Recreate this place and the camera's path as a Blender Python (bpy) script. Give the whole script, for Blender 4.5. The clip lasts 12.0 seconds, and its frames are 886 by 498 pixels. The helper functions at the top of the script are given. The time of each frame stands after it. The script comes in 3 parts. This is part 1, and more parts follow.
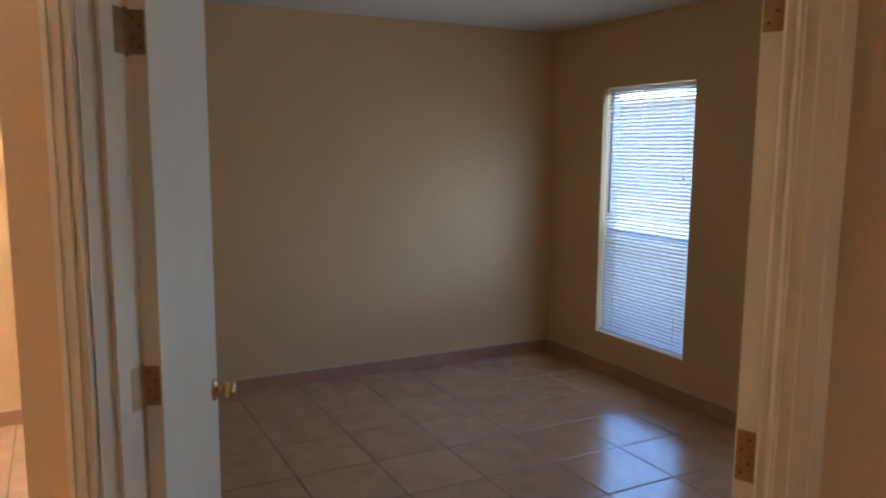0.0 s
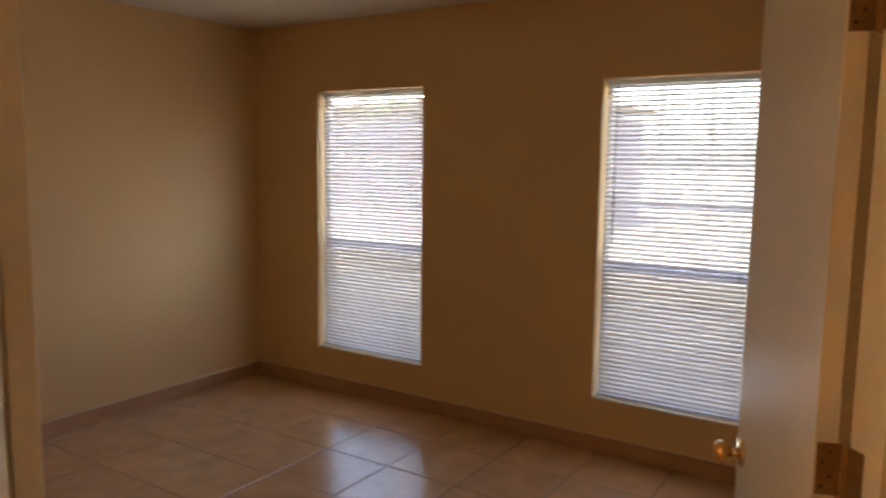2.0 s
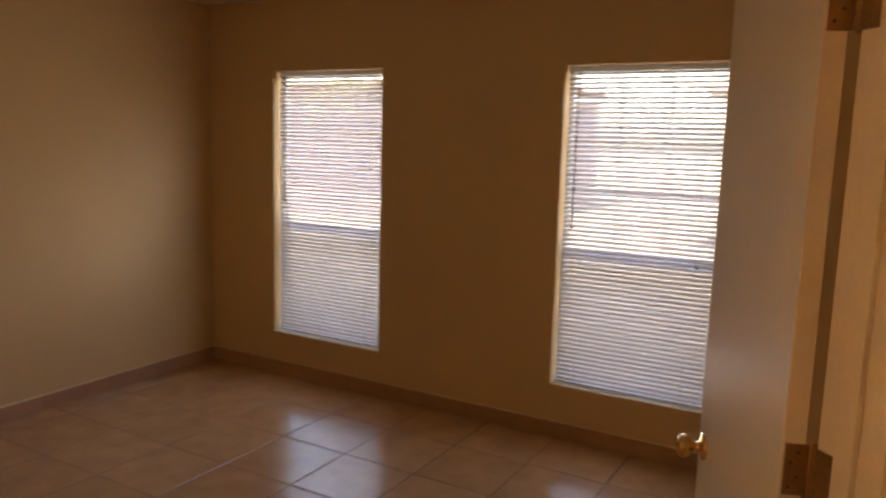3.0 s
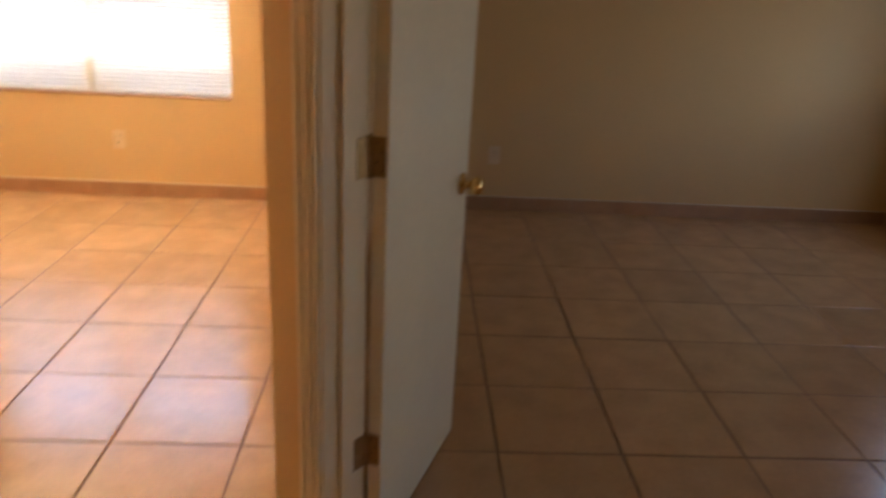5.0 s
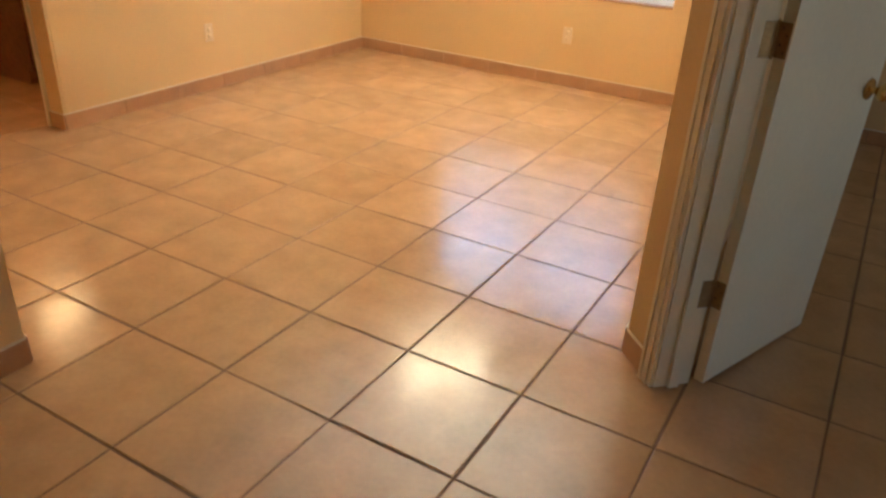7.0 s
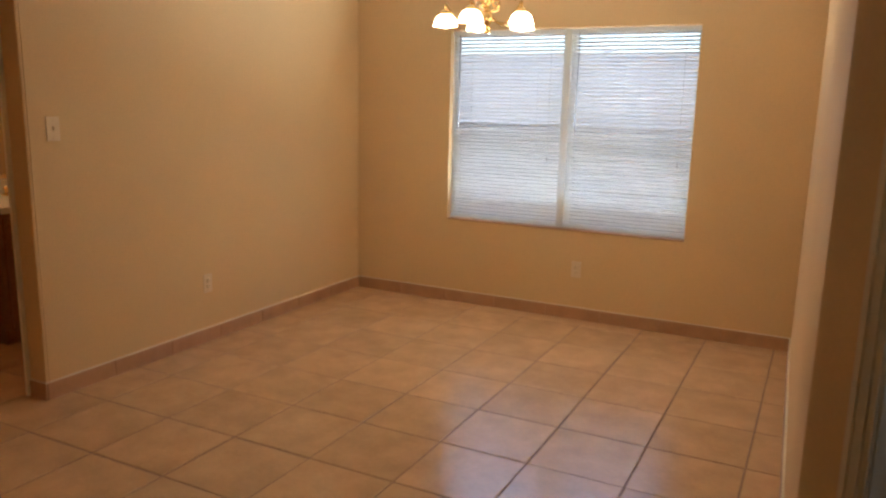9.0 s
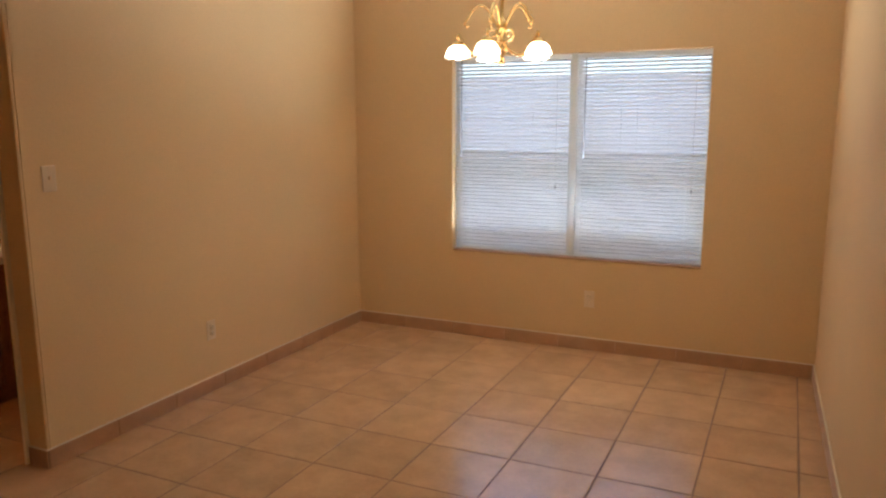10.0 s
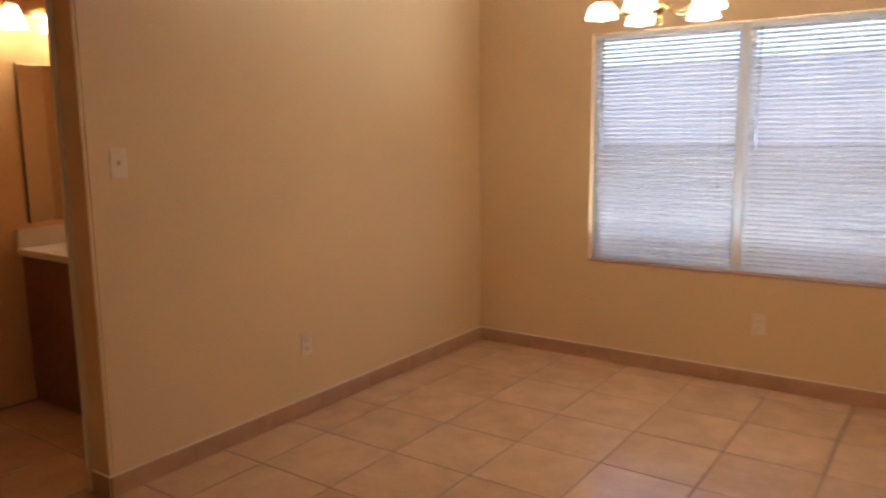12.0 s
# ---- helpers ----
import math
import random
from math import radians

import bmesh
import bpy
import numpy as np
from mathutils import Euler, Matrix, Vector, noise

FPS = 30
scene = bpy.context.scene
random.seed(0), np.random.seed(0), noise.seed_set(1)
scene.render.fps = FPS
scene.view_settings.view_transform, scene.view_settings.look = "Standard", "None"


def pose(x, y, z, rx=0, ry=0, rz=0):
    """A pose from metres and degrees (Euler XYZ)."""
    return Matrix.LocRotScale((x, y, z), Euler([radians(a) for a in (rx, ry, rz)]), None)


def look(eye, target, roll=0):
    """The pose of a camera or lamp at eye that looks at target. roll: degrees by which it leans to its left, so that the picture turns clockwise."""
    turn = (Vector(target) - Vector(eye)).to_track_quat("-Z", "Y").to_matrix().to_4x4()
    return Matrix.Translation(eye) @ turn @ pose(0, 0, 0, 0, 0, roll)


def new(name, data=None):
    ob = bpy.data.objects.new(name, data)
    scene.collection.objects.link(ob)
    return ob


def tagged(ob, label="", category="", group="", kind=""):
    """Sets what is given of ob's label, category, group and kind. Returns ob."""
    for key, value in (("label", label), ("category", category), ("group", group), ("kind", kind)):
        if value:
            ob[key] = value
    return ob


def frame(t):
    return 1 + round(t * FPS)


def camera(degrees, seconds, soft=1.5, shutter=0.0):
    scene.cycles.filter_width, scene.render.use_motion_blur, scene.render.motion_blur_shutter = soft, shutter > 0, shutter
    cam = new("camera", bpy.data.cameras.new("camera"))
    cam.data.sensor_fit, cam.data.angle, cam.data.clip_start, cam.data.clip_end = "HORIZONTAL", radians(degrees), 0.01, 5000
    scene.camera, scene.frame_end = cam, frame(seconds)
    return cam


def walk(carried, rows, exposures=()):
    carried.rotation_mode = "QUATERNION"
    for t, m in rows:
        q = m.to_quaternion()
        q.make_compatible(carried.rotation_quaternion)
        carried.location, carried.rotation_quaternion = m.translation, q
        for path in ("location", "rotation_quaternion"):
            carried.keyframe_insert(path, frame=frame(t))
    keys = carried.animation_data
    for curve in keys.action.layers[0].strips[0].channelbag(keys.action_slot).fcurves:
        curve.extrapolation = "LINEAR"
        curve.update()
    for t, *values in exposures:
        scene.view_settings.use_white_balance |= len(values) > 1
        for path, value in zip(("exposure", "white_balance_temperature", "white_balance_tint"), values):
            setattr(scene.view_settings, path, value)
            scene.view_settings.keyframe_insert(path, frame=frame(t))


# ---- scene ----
cam = camera(61.5, 12.0, soft=2.4, shutter=0.5)
PATH = [
    (0, (-0.136, -1.658, 1.583), (0.777, 0.101, 1.313), 0.4),
    (0.5, (-0.115, -1.494, 1.566), (0.877, 0.224, 1.31), -0.6),
    (1, (-0.156, -1.32, 1.569), (1.005, 0.29, 1.321), -0.9),
    (1.5, (-0.307, -1.081, 1.508), (1.12, 0.304, 1.297), 0.1),
    (2, (-0.449, -0.942, 1.565), (1.212, 0.147, 1.325), 0.7),
    (2.5, (-0.437, -0.819, 1.572), (1.347, 0.046, 1.312), 1.7),
    (3, (-0.421, -0.897, 1.587), (1.297, 0.085, 1.298), 1.6),
    (3.5, (-0.243, -1.083, 1.524), (1.136, 0.327, 1.193), 1.7),
    (3.7, (-0.122, -1.09, 1.575), (1.076, 0.464, 1.189), 1.2),
    (5.5, (0.119, -1.759, 1.405), (-0.124, 0.049, 0.585), 4.5),
    (6, (0.177, -1.892, 1.39), (-0.353, -0.2, 0.464), 4.6),
    (6.5, (0.233, -1.991, 1.379), (-0.522, -0.407, 0.419), 3.7),
    (7, (0.246, -2.052, 1.429), (-0.625, -0.507, 0.503), 3.0),
    (7.5, (0.269, -2.052, 1.479), (-0.668, -0.455, 0.723), 2.3),
    (7.7, (0.243, -2.042, 1.483), (-0.706, -0.419, 0.8), 2.2),
    (9.3, (-0.355, -1.845, 1.474), (-1.223, -0.077, 1.122), 0.6),
    (9.5, (-0.409, -1.831, 1.497), (-1.265, -0.056, 1.156), 0.1),
    (10, (-0.547, -1.806, 1.582), (-1.376, -0.02, 1.233), -0.2),
    (10.5, (-0.629, -1.676, 1.564), (-1.476, 0.101, 1.209), -0.2),
    (11, (-0.716, -1.544, 1.528), (-1.59, 0.22, 1.176), -0.0),
    (11.5, (-0.777, -1.432, 1.504), (-1.719, 0.3, 1.166), -0.1),
    (12, (-0.851, -1.184, 1.425), (-1.986, 0.434, 1.115), -0.6),
]
walk(cam, [(t, look(eye, target, roll)) for t, eye, target, roll in PATH],
     exposures=[(0.0, 4.0, 4550, 3), (0.5, 4.35, 4800, 3), (1.0, 4.5, 5400, 9), (1.5, 4.3, 6500, 14), (2.0, 3.98, 6600, 13), (3.0, 3.82, 7400, 20), (3.5, 3.75, 7300, 25), (5.5, 3.55, 5500, 2), (6.5, 3.6, 4900, -2), (7.0, 3.6, 5400, -3), (7.5, 3.35, 5500, 0),
                (9.5, 2.3, 5200, 4), (11.0, 2.3, 5050, 9), (12.0, 2.35, 5200, 11)])


# ---- world, sun, exposure ----
world = bpy.data.worlds.new("world")
scene.world = world
world.use_nodes = True
wn = world.node_tree.nodes
sky = wn.new("ShaderNodeTexSky")
sky.sky_type, sky.sun_disc = "NISHITA", False
sky.dust_density = 3.0
sky.sun_elevation, sky.sun_rotation = radians(75), radians(273.4)
wn["Background"].inputs[1].default_value = 0.14
world.node_tree.links.new(sky.outputs[0], wn["Background"].inputs[0])
sun = new("sun", bpy.data.lights.new("sun", "SUN"))
sun.data.energy, sun.data.angle, sun.data.color = 3.0, radians(0.5), (1.0, 0.95, 0.88)
sun.matrix_world = look((-17, 1, 64), (0, 0, 0))


def sky_fill(name, eye, target, width, watts, spread):
    """Added fill lamp standing in for skylight: a strip in the opening that throws it up and inward past the blind."""
    lamp = new(name, bpy.data.lights.new(name, "AREA"))
    lamp.data.shape, lamp.data.size, lamp.data.size_y = "RECTANGLE", width, 0.05
    lamp.data.energy, lamp.data.color, lamp.data.spread = watts, (0.93, 0.96, 1.0), radians(spread)
    lamp.matrix_world = look(eye, target)


# Extra strip lamps that brighten the bedroom and dining area from their windows.
sky_fill("sky_fill_window_1", (3.285, 2.078, 0.45), (2.62, 2.078, 0.95), 0.8, 0.26, 110)
sky_fill("sky_fill_window_2", (3.285, 0.115, 0.45), (2.62, 0.115, 0.95), 0.75, 0.26, 110)
sky_fill("sky_fill_window_3", (-1.875, 3.085, 0.72), (-1.875, 2.615, 1.603), 1.65, 8.6, 90)



# ---- materials ----
def surface(name, rgb, rough=0.6, metal=0.0, grain=(60, 0.08), stain=(1.2, 0.08), bump=(180, 0.05), shuffle=0.0,
            gloss=0.5, coat=0.0, rough_wear=0.0):
    """A painted, fired or metal surface: fine grain, broad stains, relief; shuffle varies it from object to object."""
    m = bpy.data.materials.new(name)
    m.use_nodes = True
    n, l = m.node_tree.nodes, m.node_tree.links
    b = n["Principled BSDF"]
    b.inputs["Roughness"].default_value, b.inputs["Metallic"].default_value = rough, metal
    b.inputs["Specular IOR Level"].default_value, b.inputs["Coat Weight"].default_value = gloss, coat
    b.inputs["Coat Roughness"].default_value = 0.08
    where = n.new("ShaderNodeTexCoord").outputs["Object"]
    if shuffle:
        info = n.new("ShaderNodeObjectInfo")
        far = n.new("ShaderNodeVectorMath")
        far.operation = "MULTIPLY_ADD"
        far.inputs[1].default_value = (1, 1, 1)
        push = n.new("ShaderNodeVectorMath")
        push.operation = "SCALE"
        push.inputs[0].default_value = (31, 17, 23)
        l.new(info.outputs["Random"], push.inputs["Scale"])
        l.new(where, far.inputs[0])
        l.new(push.outputs[0], far.inputs[2])
        where = far.outputs[0]
    value = None
    for scale, amount, detail in ((grain[0], grain[1], 3), (stain[0], stain[1], 5)):
        tex = n.new("ShaderNodeTexNoise")
        tex.inputs["Scale"].default_value, tex.inputs["Detail"].default_value = scale, detail
        l.new(where, tex.inputs["Vector"])
        span = n.new("ShaderNodeMapRange")
        span.inputs["From Min"].default_value, span.inputs["From Max"].default_value = 0.25, 0.75
        span.inputs["To Min"].default_value, span.inputs["To Max"].default_value = 1 - amount, 1 + amount
        l.new(tex.outputs["Fac"], span.inputs["Value"])
        if value is None:
            value = span.outputs[0]
        else:
            times = n.new("ShaderNodeMath")
            times.operation = "MULTIPLY"
            l.new(value, times.inputs[0])
            l.new(span.outputs[0], times.inputs[1])
            value = times.outputs[0]
            if rough_wear:
                worn = n.new("ShaderNodeMapRange")
                worn.inputs["From Min"].default_value, worn.inputs["From Max"].default_value = 0.3, 0.7
                worn.inputs["To Min"].default_value, worn.inputs["To Max"].default_value = rough - rough_wear, rough + rough_wear
                l.new(tex.outputs["Fac"], worn.inputs["Value"])
                l.new(worn.outputs[0], b.inputs["Roughness"])
    if shuffle:
        span = n.new("ShaderNodeMapRange")
        span.inputs["To Min"].default_value, span.inputs["To Max"].default_value = 1 - shuffle, 1 + shuffle
        l.new(info.outputs["Random"], span.inputs["Value"])
        times = n.new("ShaderNodeMath")
        times.operation = "MULTIPLY"
        l.new(value, times.inputs[0])
        l.new(span.outputs[0], times.inputs[1])
        value = times.outputs[0]
    tint = n.new("ShaderNodeVectorMath")
    tint.operation = "SCALE"
    tint.inputs[0].default_value = rgb
    l.new(value, tint.inputs["Scale"])
    l.new(tint.outputs[0], b.inputs["Base Color"])
    if bump[1]:
        rough_tex = n.new("ShaderNodeTexNoise")
        rough_tex.inputs["Scale"].default_value, rough_tex.inputs["Detail"].default_value = bump[0], 3
        l.new(where, rough_tex.inputs["Vector"])
        relief = n.new("ShaderNodeBump")
        relief.inputs["Strength"].default_value, relief.inputs["Distance"].default_value = bump[1], 0.004
        l.new(rough_tex.outputs["Fac"], relief.inputs["Height"])
        l.new(relief.outputs[0], b.inputs["Normal"])
    return m


def glass(name, dim=0.0, rgb=(0.05, 0.05, 0.05)):
    """Clear pane with a faint gloss; dim: the share of an insect screen's mesh that stops the light."""
    m = bpy.data.materials.new(name)
    m.use_nodes = True
    n, l = m.node_tree.nodes, m.node_tree.links
    n.remove(n["Principled BSDF"])
    clear, shine, mix = n.new("ShaderNodeBsdfTransparent"), n.new("ShaderNodeBsdfGlossy"), n.new("ShaderNodeMixShader")
    if dim:
        shine = n.new("ShaderNodeBsdfDiffuse")
        shine.inputs["Color"].default_value = (*rgb, 1)
        mix.inputs[0].default_value = dim
    else:
        shine.inputs["Roughness"].default_value = 0.02
        mix.inputs[0].default_value = 0.06
    l.new(clear.outputs[0], mix.inputs[1])
    l.new(shine.outputs[0], mix.inputs[2])
    l.new(mix.outputs[0], n["Material Output"].inputs["Surface"])
    return m


def glowing(name, rgb, strength, base=(0.9, 0.85, 0.75)):
    m = bpy.data.materials.new(name)
    m.use_nodes = True
    b = m.node_tree.nodes["Principled BSDF"]
    b.inputs["Base Color"].default_value = (*base, 1)
    b.inputs["Roughness"].default_value = 0.25
    b.inputs["Emission Color"].default_value = (*rgb, 1)
    b.inputs["Emission Strength"].default_value = strength
    return m


PAINT = surface("cream_wall_paint", (0.74, 0.495, 0.225), 0.62, grain=(90, 0.03), stain=(0.9, 0.05), bump=(120, 0.10))
CEIL = surface("ceiling_texture", (0.62, 0.52, 0.38), 0.8, grain=(40, 0.06), stain=(1.0, 0.05), bump=(60, 0.35))
WHITE = surface("white_gloss_paint", (0.78, 0.66, 0.44), 0.5, grain=(70, 0.03), stain=(3, 0.05), bump=(140, 0.04))
TILE = surface("glazed_floor_tile", (0.545, 0.317, 0.15), 0.20, grain=(55, 0.05), stain=(7, 0.13), bump=(30, 0.025), shuffle=0.05, rough_wear=0.05, gloss=0.95)
BASETILE = surface("glazed_base_tile", (0.48, 0.255, 0.122), 0.3, grain=(55, 0.05), stain=(7, 0.12), bump=(30, 0.03), shuffle=0.05)
GROUT = surface("brown_grout", (0.235, 0.13, 0.068), 0.9, grain=(200, 0.2), stain=(3, 0.2), bump=(300, 0.4))
BRASS = surface("polished_brass", (0.78, 0.53, 0.20), 0.22, 1.0, grain=(80, 0.05), stain=(12, 0.08), bump=(200, 0.02))
OLDBRASS = surface("dull_hinge_brass", (0.34, 0.21, 0.09), 0.52, 1.0, grain=(120, 0.12), stain=(25, 0.2), bump=(250, 0.05))
SCREW = surface("screw_head", (0.10, 0.07, 0.04), 0.5, 0.8)
VINYL = surface("white_window_vinyl", (0.75, 0.73, 0.68), 0.35, grain=(50, 0.02), stain=(4, 0.04), bump=(100, 0.02))
ALU = surface("bronze_sash_metal", (0.34, 0.30, 0.27), 0.45, 0.2, grain=(60, 0.05), stain=(6, 0.08), bump=(100, 0.02))
SLAT = surface("white_blind_slat", (0.80, 0.79, 0.78), 0.35, grain=(30, 0.02), stain=(6, 0.04), bump=(60, 0.01), shuffle=0.03)
CORD = surface("grey_cord", (0.28, 0.26, 0.25), 0.7)
PLASTIC = surface("ivory_plastic", (0.78, 0.59, 0.36), 0.35, grain=(40, 0.02), stain=(20, 0.03), bump=(90, 0.02))
DARKHOLE = surface("dark_slot", (0.03, 0.025, 0.02), 0.7)
WOOD = surface("dark_vanity_wood", (0.23, 0.095, 0.042), 0.4, grain=(40, 0.25), stain=(3, 0.2), bump=(80, 0.06))
MARBLE = surface("cultured_marble", (0.76, 0.70, 0.58), 0.2, grain=(14, 0.05), stain=(5, 0.08), bump=(40, 0.01))
MIRROR = surface("mirror_silver", (0.85, 0.85, 0.84), 0.02, 1.0, grain=(1, 0.0), stain=(1, 0.0), bump=(1, 0.0))
leaves = SLAT.node_tree
thin = leaves.nodes.new("ShaderNodeBsdfTranslucent")
thin.inputs["Color"].default_value = (0.88, 0.87, 0.85, 1)
both = leaves.nodes.new("ShaderNodeMixShader")
both.inputs[0].default_value = 0.28
leaves.links.new(leaves.nodes["Principled BSDF"].outputs[0], both.inputs[1])
leaves.links.new(thin.outputs[0], both.inputs[2])
leaves.links.new(both.outputs[0], leaves.nodes["Material Output"].inputs["Surface"])
PANE = glass("clear_pane")
SCREEN = glass("insect_screen", 0.30, (0.20, 0.20, 0.21))
GLOW = glowing("lit_frosted_glass", (1.0, 0.76, 0.46), 3.1)
BATHGLOW = glowing("lit_bath_glass", (1.0, 0.66, 0.34), 2.4)
STUCCO = surface("neighbour_stucco", (0.27, 0.21, 0.195), 0.85, grain=(30, 0.06), stain=(0.6, 0.1), bump=(40, 0.4))
TRIMWHITE = surface("white_outdoor_trim", (0.8, 0.8, 0.79), 0.5, grain=(20, 0.03), stain=(2, 0.05))
SHINGLE = surface("roof_shingles", (0.22, 0.17, 0.14), 0.9, grain=(12, 0.25), stain=(1, 0.15), bump=(14, 0.6))
GRASS = surface("lawn_ground", (0.19, 0.18, 0.14), 0.95, grain=(6, 0.3), stain=(0.3, 0.25), bump=(30, 0.8))
CONCRETE = surface("concrete_slab", (0.42, 0.40, 0.375), 0.9, grain=(25, 0.1), stain=(0.8, 0.12), bump=(60, 0.3))
BARK = surface("bark", (0.13, 0.09, 0.06), 0.95, grain=(25, 0.3), stain=(4, 0.2), bump=(30, 0.8))
LEAF = surface("leaf", (0.07, 0.11, 0.035), 0.6, grain=(20, 0.3), stain=(1, 0.3), bump=(20, 0.1))
FENCE = surface("weathered_pale_fence", (0.62, 0.63, 0.66), 0.8, grain=(30, 0.1), stain=(2, 0.1), bump=(50, 0.2), shuffle=0.06)
DARKGLASS = surface("far_window_glass", (0.05, 0.06, 0.07), 0.08, grain=(3, 0.1), stain=(1, 0.2), bump=(2, 0.01))


# ---- mesh helpers ----
def part(name, bm, material, parent=None, label=""):
    """Links a bmesh as one mesh object, under a thing or a part when one is given."""
    me = bpy.data.meshes.new(name)
    bmesh.ops.recalc_face_normals(bm, faces=bm.faces)
    bm.to_mesh(me)
    bm.free()
    me.materials.append(material)
    ob = new(name, me)
    if parent:
        ob.parent = parent
    return tagged(ob, label=label)


def shared(name, me, m, parent=None):
    ob = new(name, me)
    ob.matrix_basis = m
    if parent:
        ob.parent = parent
    return ob


def empty(name, m, label, category, group="", kind=""):
    ob = new(name)
    ob.matrix_basis = m
    ob.empty_display_size = 0.1
    return tagged(ob, label, category, group, kind)


def add_box(bm, lo, hi, bevel=0.0, m=None):
    made = bmesh.ops.create_cube(bm, size=1.0)["verts"]
    for v in made:
        v.co = Vector([lo[i] + (v.co[i] + 0.5) * (hi[i] - lo[i]) for i in range(3)])
    if bevel:
        edges = list({e for v in made for e in v.link_edges})
        out = bmesh.ops.bevel(bm, geom=edges, offset=bevel, segments=2, affect="EDGES", profile=0.5)
        made = out["verts"] if not m else [v for v in bm.verts if v.is_valid and v in set(out["verts"])]
    if m:
        bmesh.ops.transform(bm, matrix=m, verts=made)
    return bm


def box(lo, hi, bevel=0.0):
    return add_box(bmesh.new(), lo, hi, bevel)


def prism(bm, corners, z0, z1):
    """A wall of any ground plan."""
    low = [bm.verts.new((x, y, z0)) for x, y in corners]
    top = [bm.verts.new((x, y, z1)) for x, y in corners]
    bm.faces.new(low[::-1])
    bm.faces.new(top)
    for i in range(len(corners)):
        j = (i + 1) % len(corners)
        bm.faces.new((low[i], low[j], top[j], top[i]))
    return bm


def lathe(bm, profile, m=Matrix(), seg=20):
    """Turns (radius, height) pairs about z."""
    rings = []
    for r, z in profile:
        rings.append([bm.verts.new(m @ Vector((r * math.cos(2 * math.pi * k / seg), r * math.sin(2 * math.pi * k / seg), z)))
                      for k in range(seg)])
    for a, b in zip(rings, rings[1:]):
        for k in range(seg):
            bm.faces.new((a[k], a[(k + 1) % seg], b[(k + 1) % seg], b[k]))
    if profile[0][0] > 1e-5:
        bm.faces.new(rings[0][::-1])
    if profile[-1][0] > 1e-5:
        bm.faces.new(rings[-1])
    for f in bm.faces:
        f.smooth = True
    return bm


def tube(bm, pts, radius, seg=8):
    """A round bar along points."""
    pts = [Vector(p) for p in pts]
    rings = []
    for i, p in enumerate(pts):
        along = (pts[min(i + 1, len(pts) - 1)] - pts[max(i - 1, 0)]).normalized()
        side = along.orthogonal().normalized() if i == 0 else (side - along * side.dot(along)).normalized()
        up = along.cross(side)
        r = radius[i] if isinstance(radius, (list, tuple)) else radius
        rings.append([bm.verts.new(p + r * (math.cos(2 * math.pi * k / seg) * side + math.sin(2 * math.pi * k / seg) * up))
                      for k in range(seg)])
    for a, b in zip(rings, rings[1:]):
        for k in range(seg):
            f = bm.faces.new((a[k], a[(k + 1) % seg], b[(k + 1) % seg], b[k]))
            f.smooth = True
    bm.faces.new(rings[0][::-1])
    bm.faces.new(rings[-1])
    return bm


def structure(name, bm, material, label="", category=""):
    return tagged(part(name, bm, material), label, category, kind="structure")


# ---- plan ----
NORTH, EAST, WEST, PARTY, SOUTH = 3.08, 3.27, -3.535, -0.325, -0.96
HIGH, LOW = 2.75, 2.44            # ceilings: dining and hall, bedroom
OPEN = 1.222                      # clear width of the double doorway
C45 = math.sqrt(0.5)


def diag(s, n):
    """Ground plan of the corner-cutting wall: s along it from the hinge of one leaf, n into the bedroom."""
    return (C45 * (s + n), C45 * (n - s))


W1 = (1.656, 2.502, 0.275, 1.998)   # bedroom windows: y, y, z, z
W2 = (-0.283, 0.52, 0.285, 1.988)
WD = (-2.737, -1.013, 0.625, 1.992)   # dining window: x, x, z, z

bm = bmesh.new()
T = 0.14
add_box(bm, (-3.69, NORTH, 0), (WD[0], NORTH + T, HIGH))
add_box(bm, (WD[1], NORTH, 0), (EAST + T, NORTH + T, HIGH))
add_box(bm, (WD[0], NORTH, 0), (WD[1], NORTH + T, WD[2]))
add_box(bm, (WD[0], NORTH, WD[3]), (WD[1], NORTH + T, HIGH))
structure("wall_north", bm, PAINT, "cream painted wall with the wide dining window", "wall")
bm = bmesh.new()
for a, b in ((-1.08, W2[0]), (W2[1], W1[0]), (W1[1], NORTH)):
    add_box(bm, (EAST, a, 0), (EAST + T, b, HIGH))
for w in (W1, W2):
    add_box(bm, (EAST, w[0], 0), (EAST + T, w[1], w[2]))
    add_box(bm, (EAST, w[0], w[3]), (EAST + T, w[1], HIGH))
structure("wall_east", bm, PAINT, "cream painted bedroom wall with two tall windows", "wall")
bm = bmesh.new()
prism(bm, [(-0.225, 0.055), diag(-0.02, -0.12), diag(-0.02, 0), (-0.13, 0.13), (-0.13, NORTH), (PARTY, NORTH)], 0, HIGH)
structure("wall_party", bm, PAINT, "cream painted wall between dining area and bedroom", "wall")
bm = bmesh.new()
prism(bm, [diag(OPEN + 0.02, -0.12), (0.91, -1.08), (EAST, -1.08), (EAST, SOUTH), (0.96, SOUTH), diag(OPEN + 0.02, 0)], 0, HIGH)
structure("wall_south", bm, PAINT, "cream painted wall beside the double doorway", "wall")
bm = bmesh.new()
prism(bm, [diag(-0.02, -0.12), diag(OPEN + 0.02, -0.12), diag(OPEN + 0.02, 0), diag(-0.02, 0)], 2.07, HIGH)
structure("wall_over_doors", bm, PAINT, "cream painted wall above the double doorway", "wall")
bm = bmesh.new()
add_box(bm, (WEST - 0.12, 0.345, 0), (WEST, NORTH, HIGH))
add_box(bm, (WEST - 0.12, -0.45, 2.05), (WEST, 0.345, HIGH))
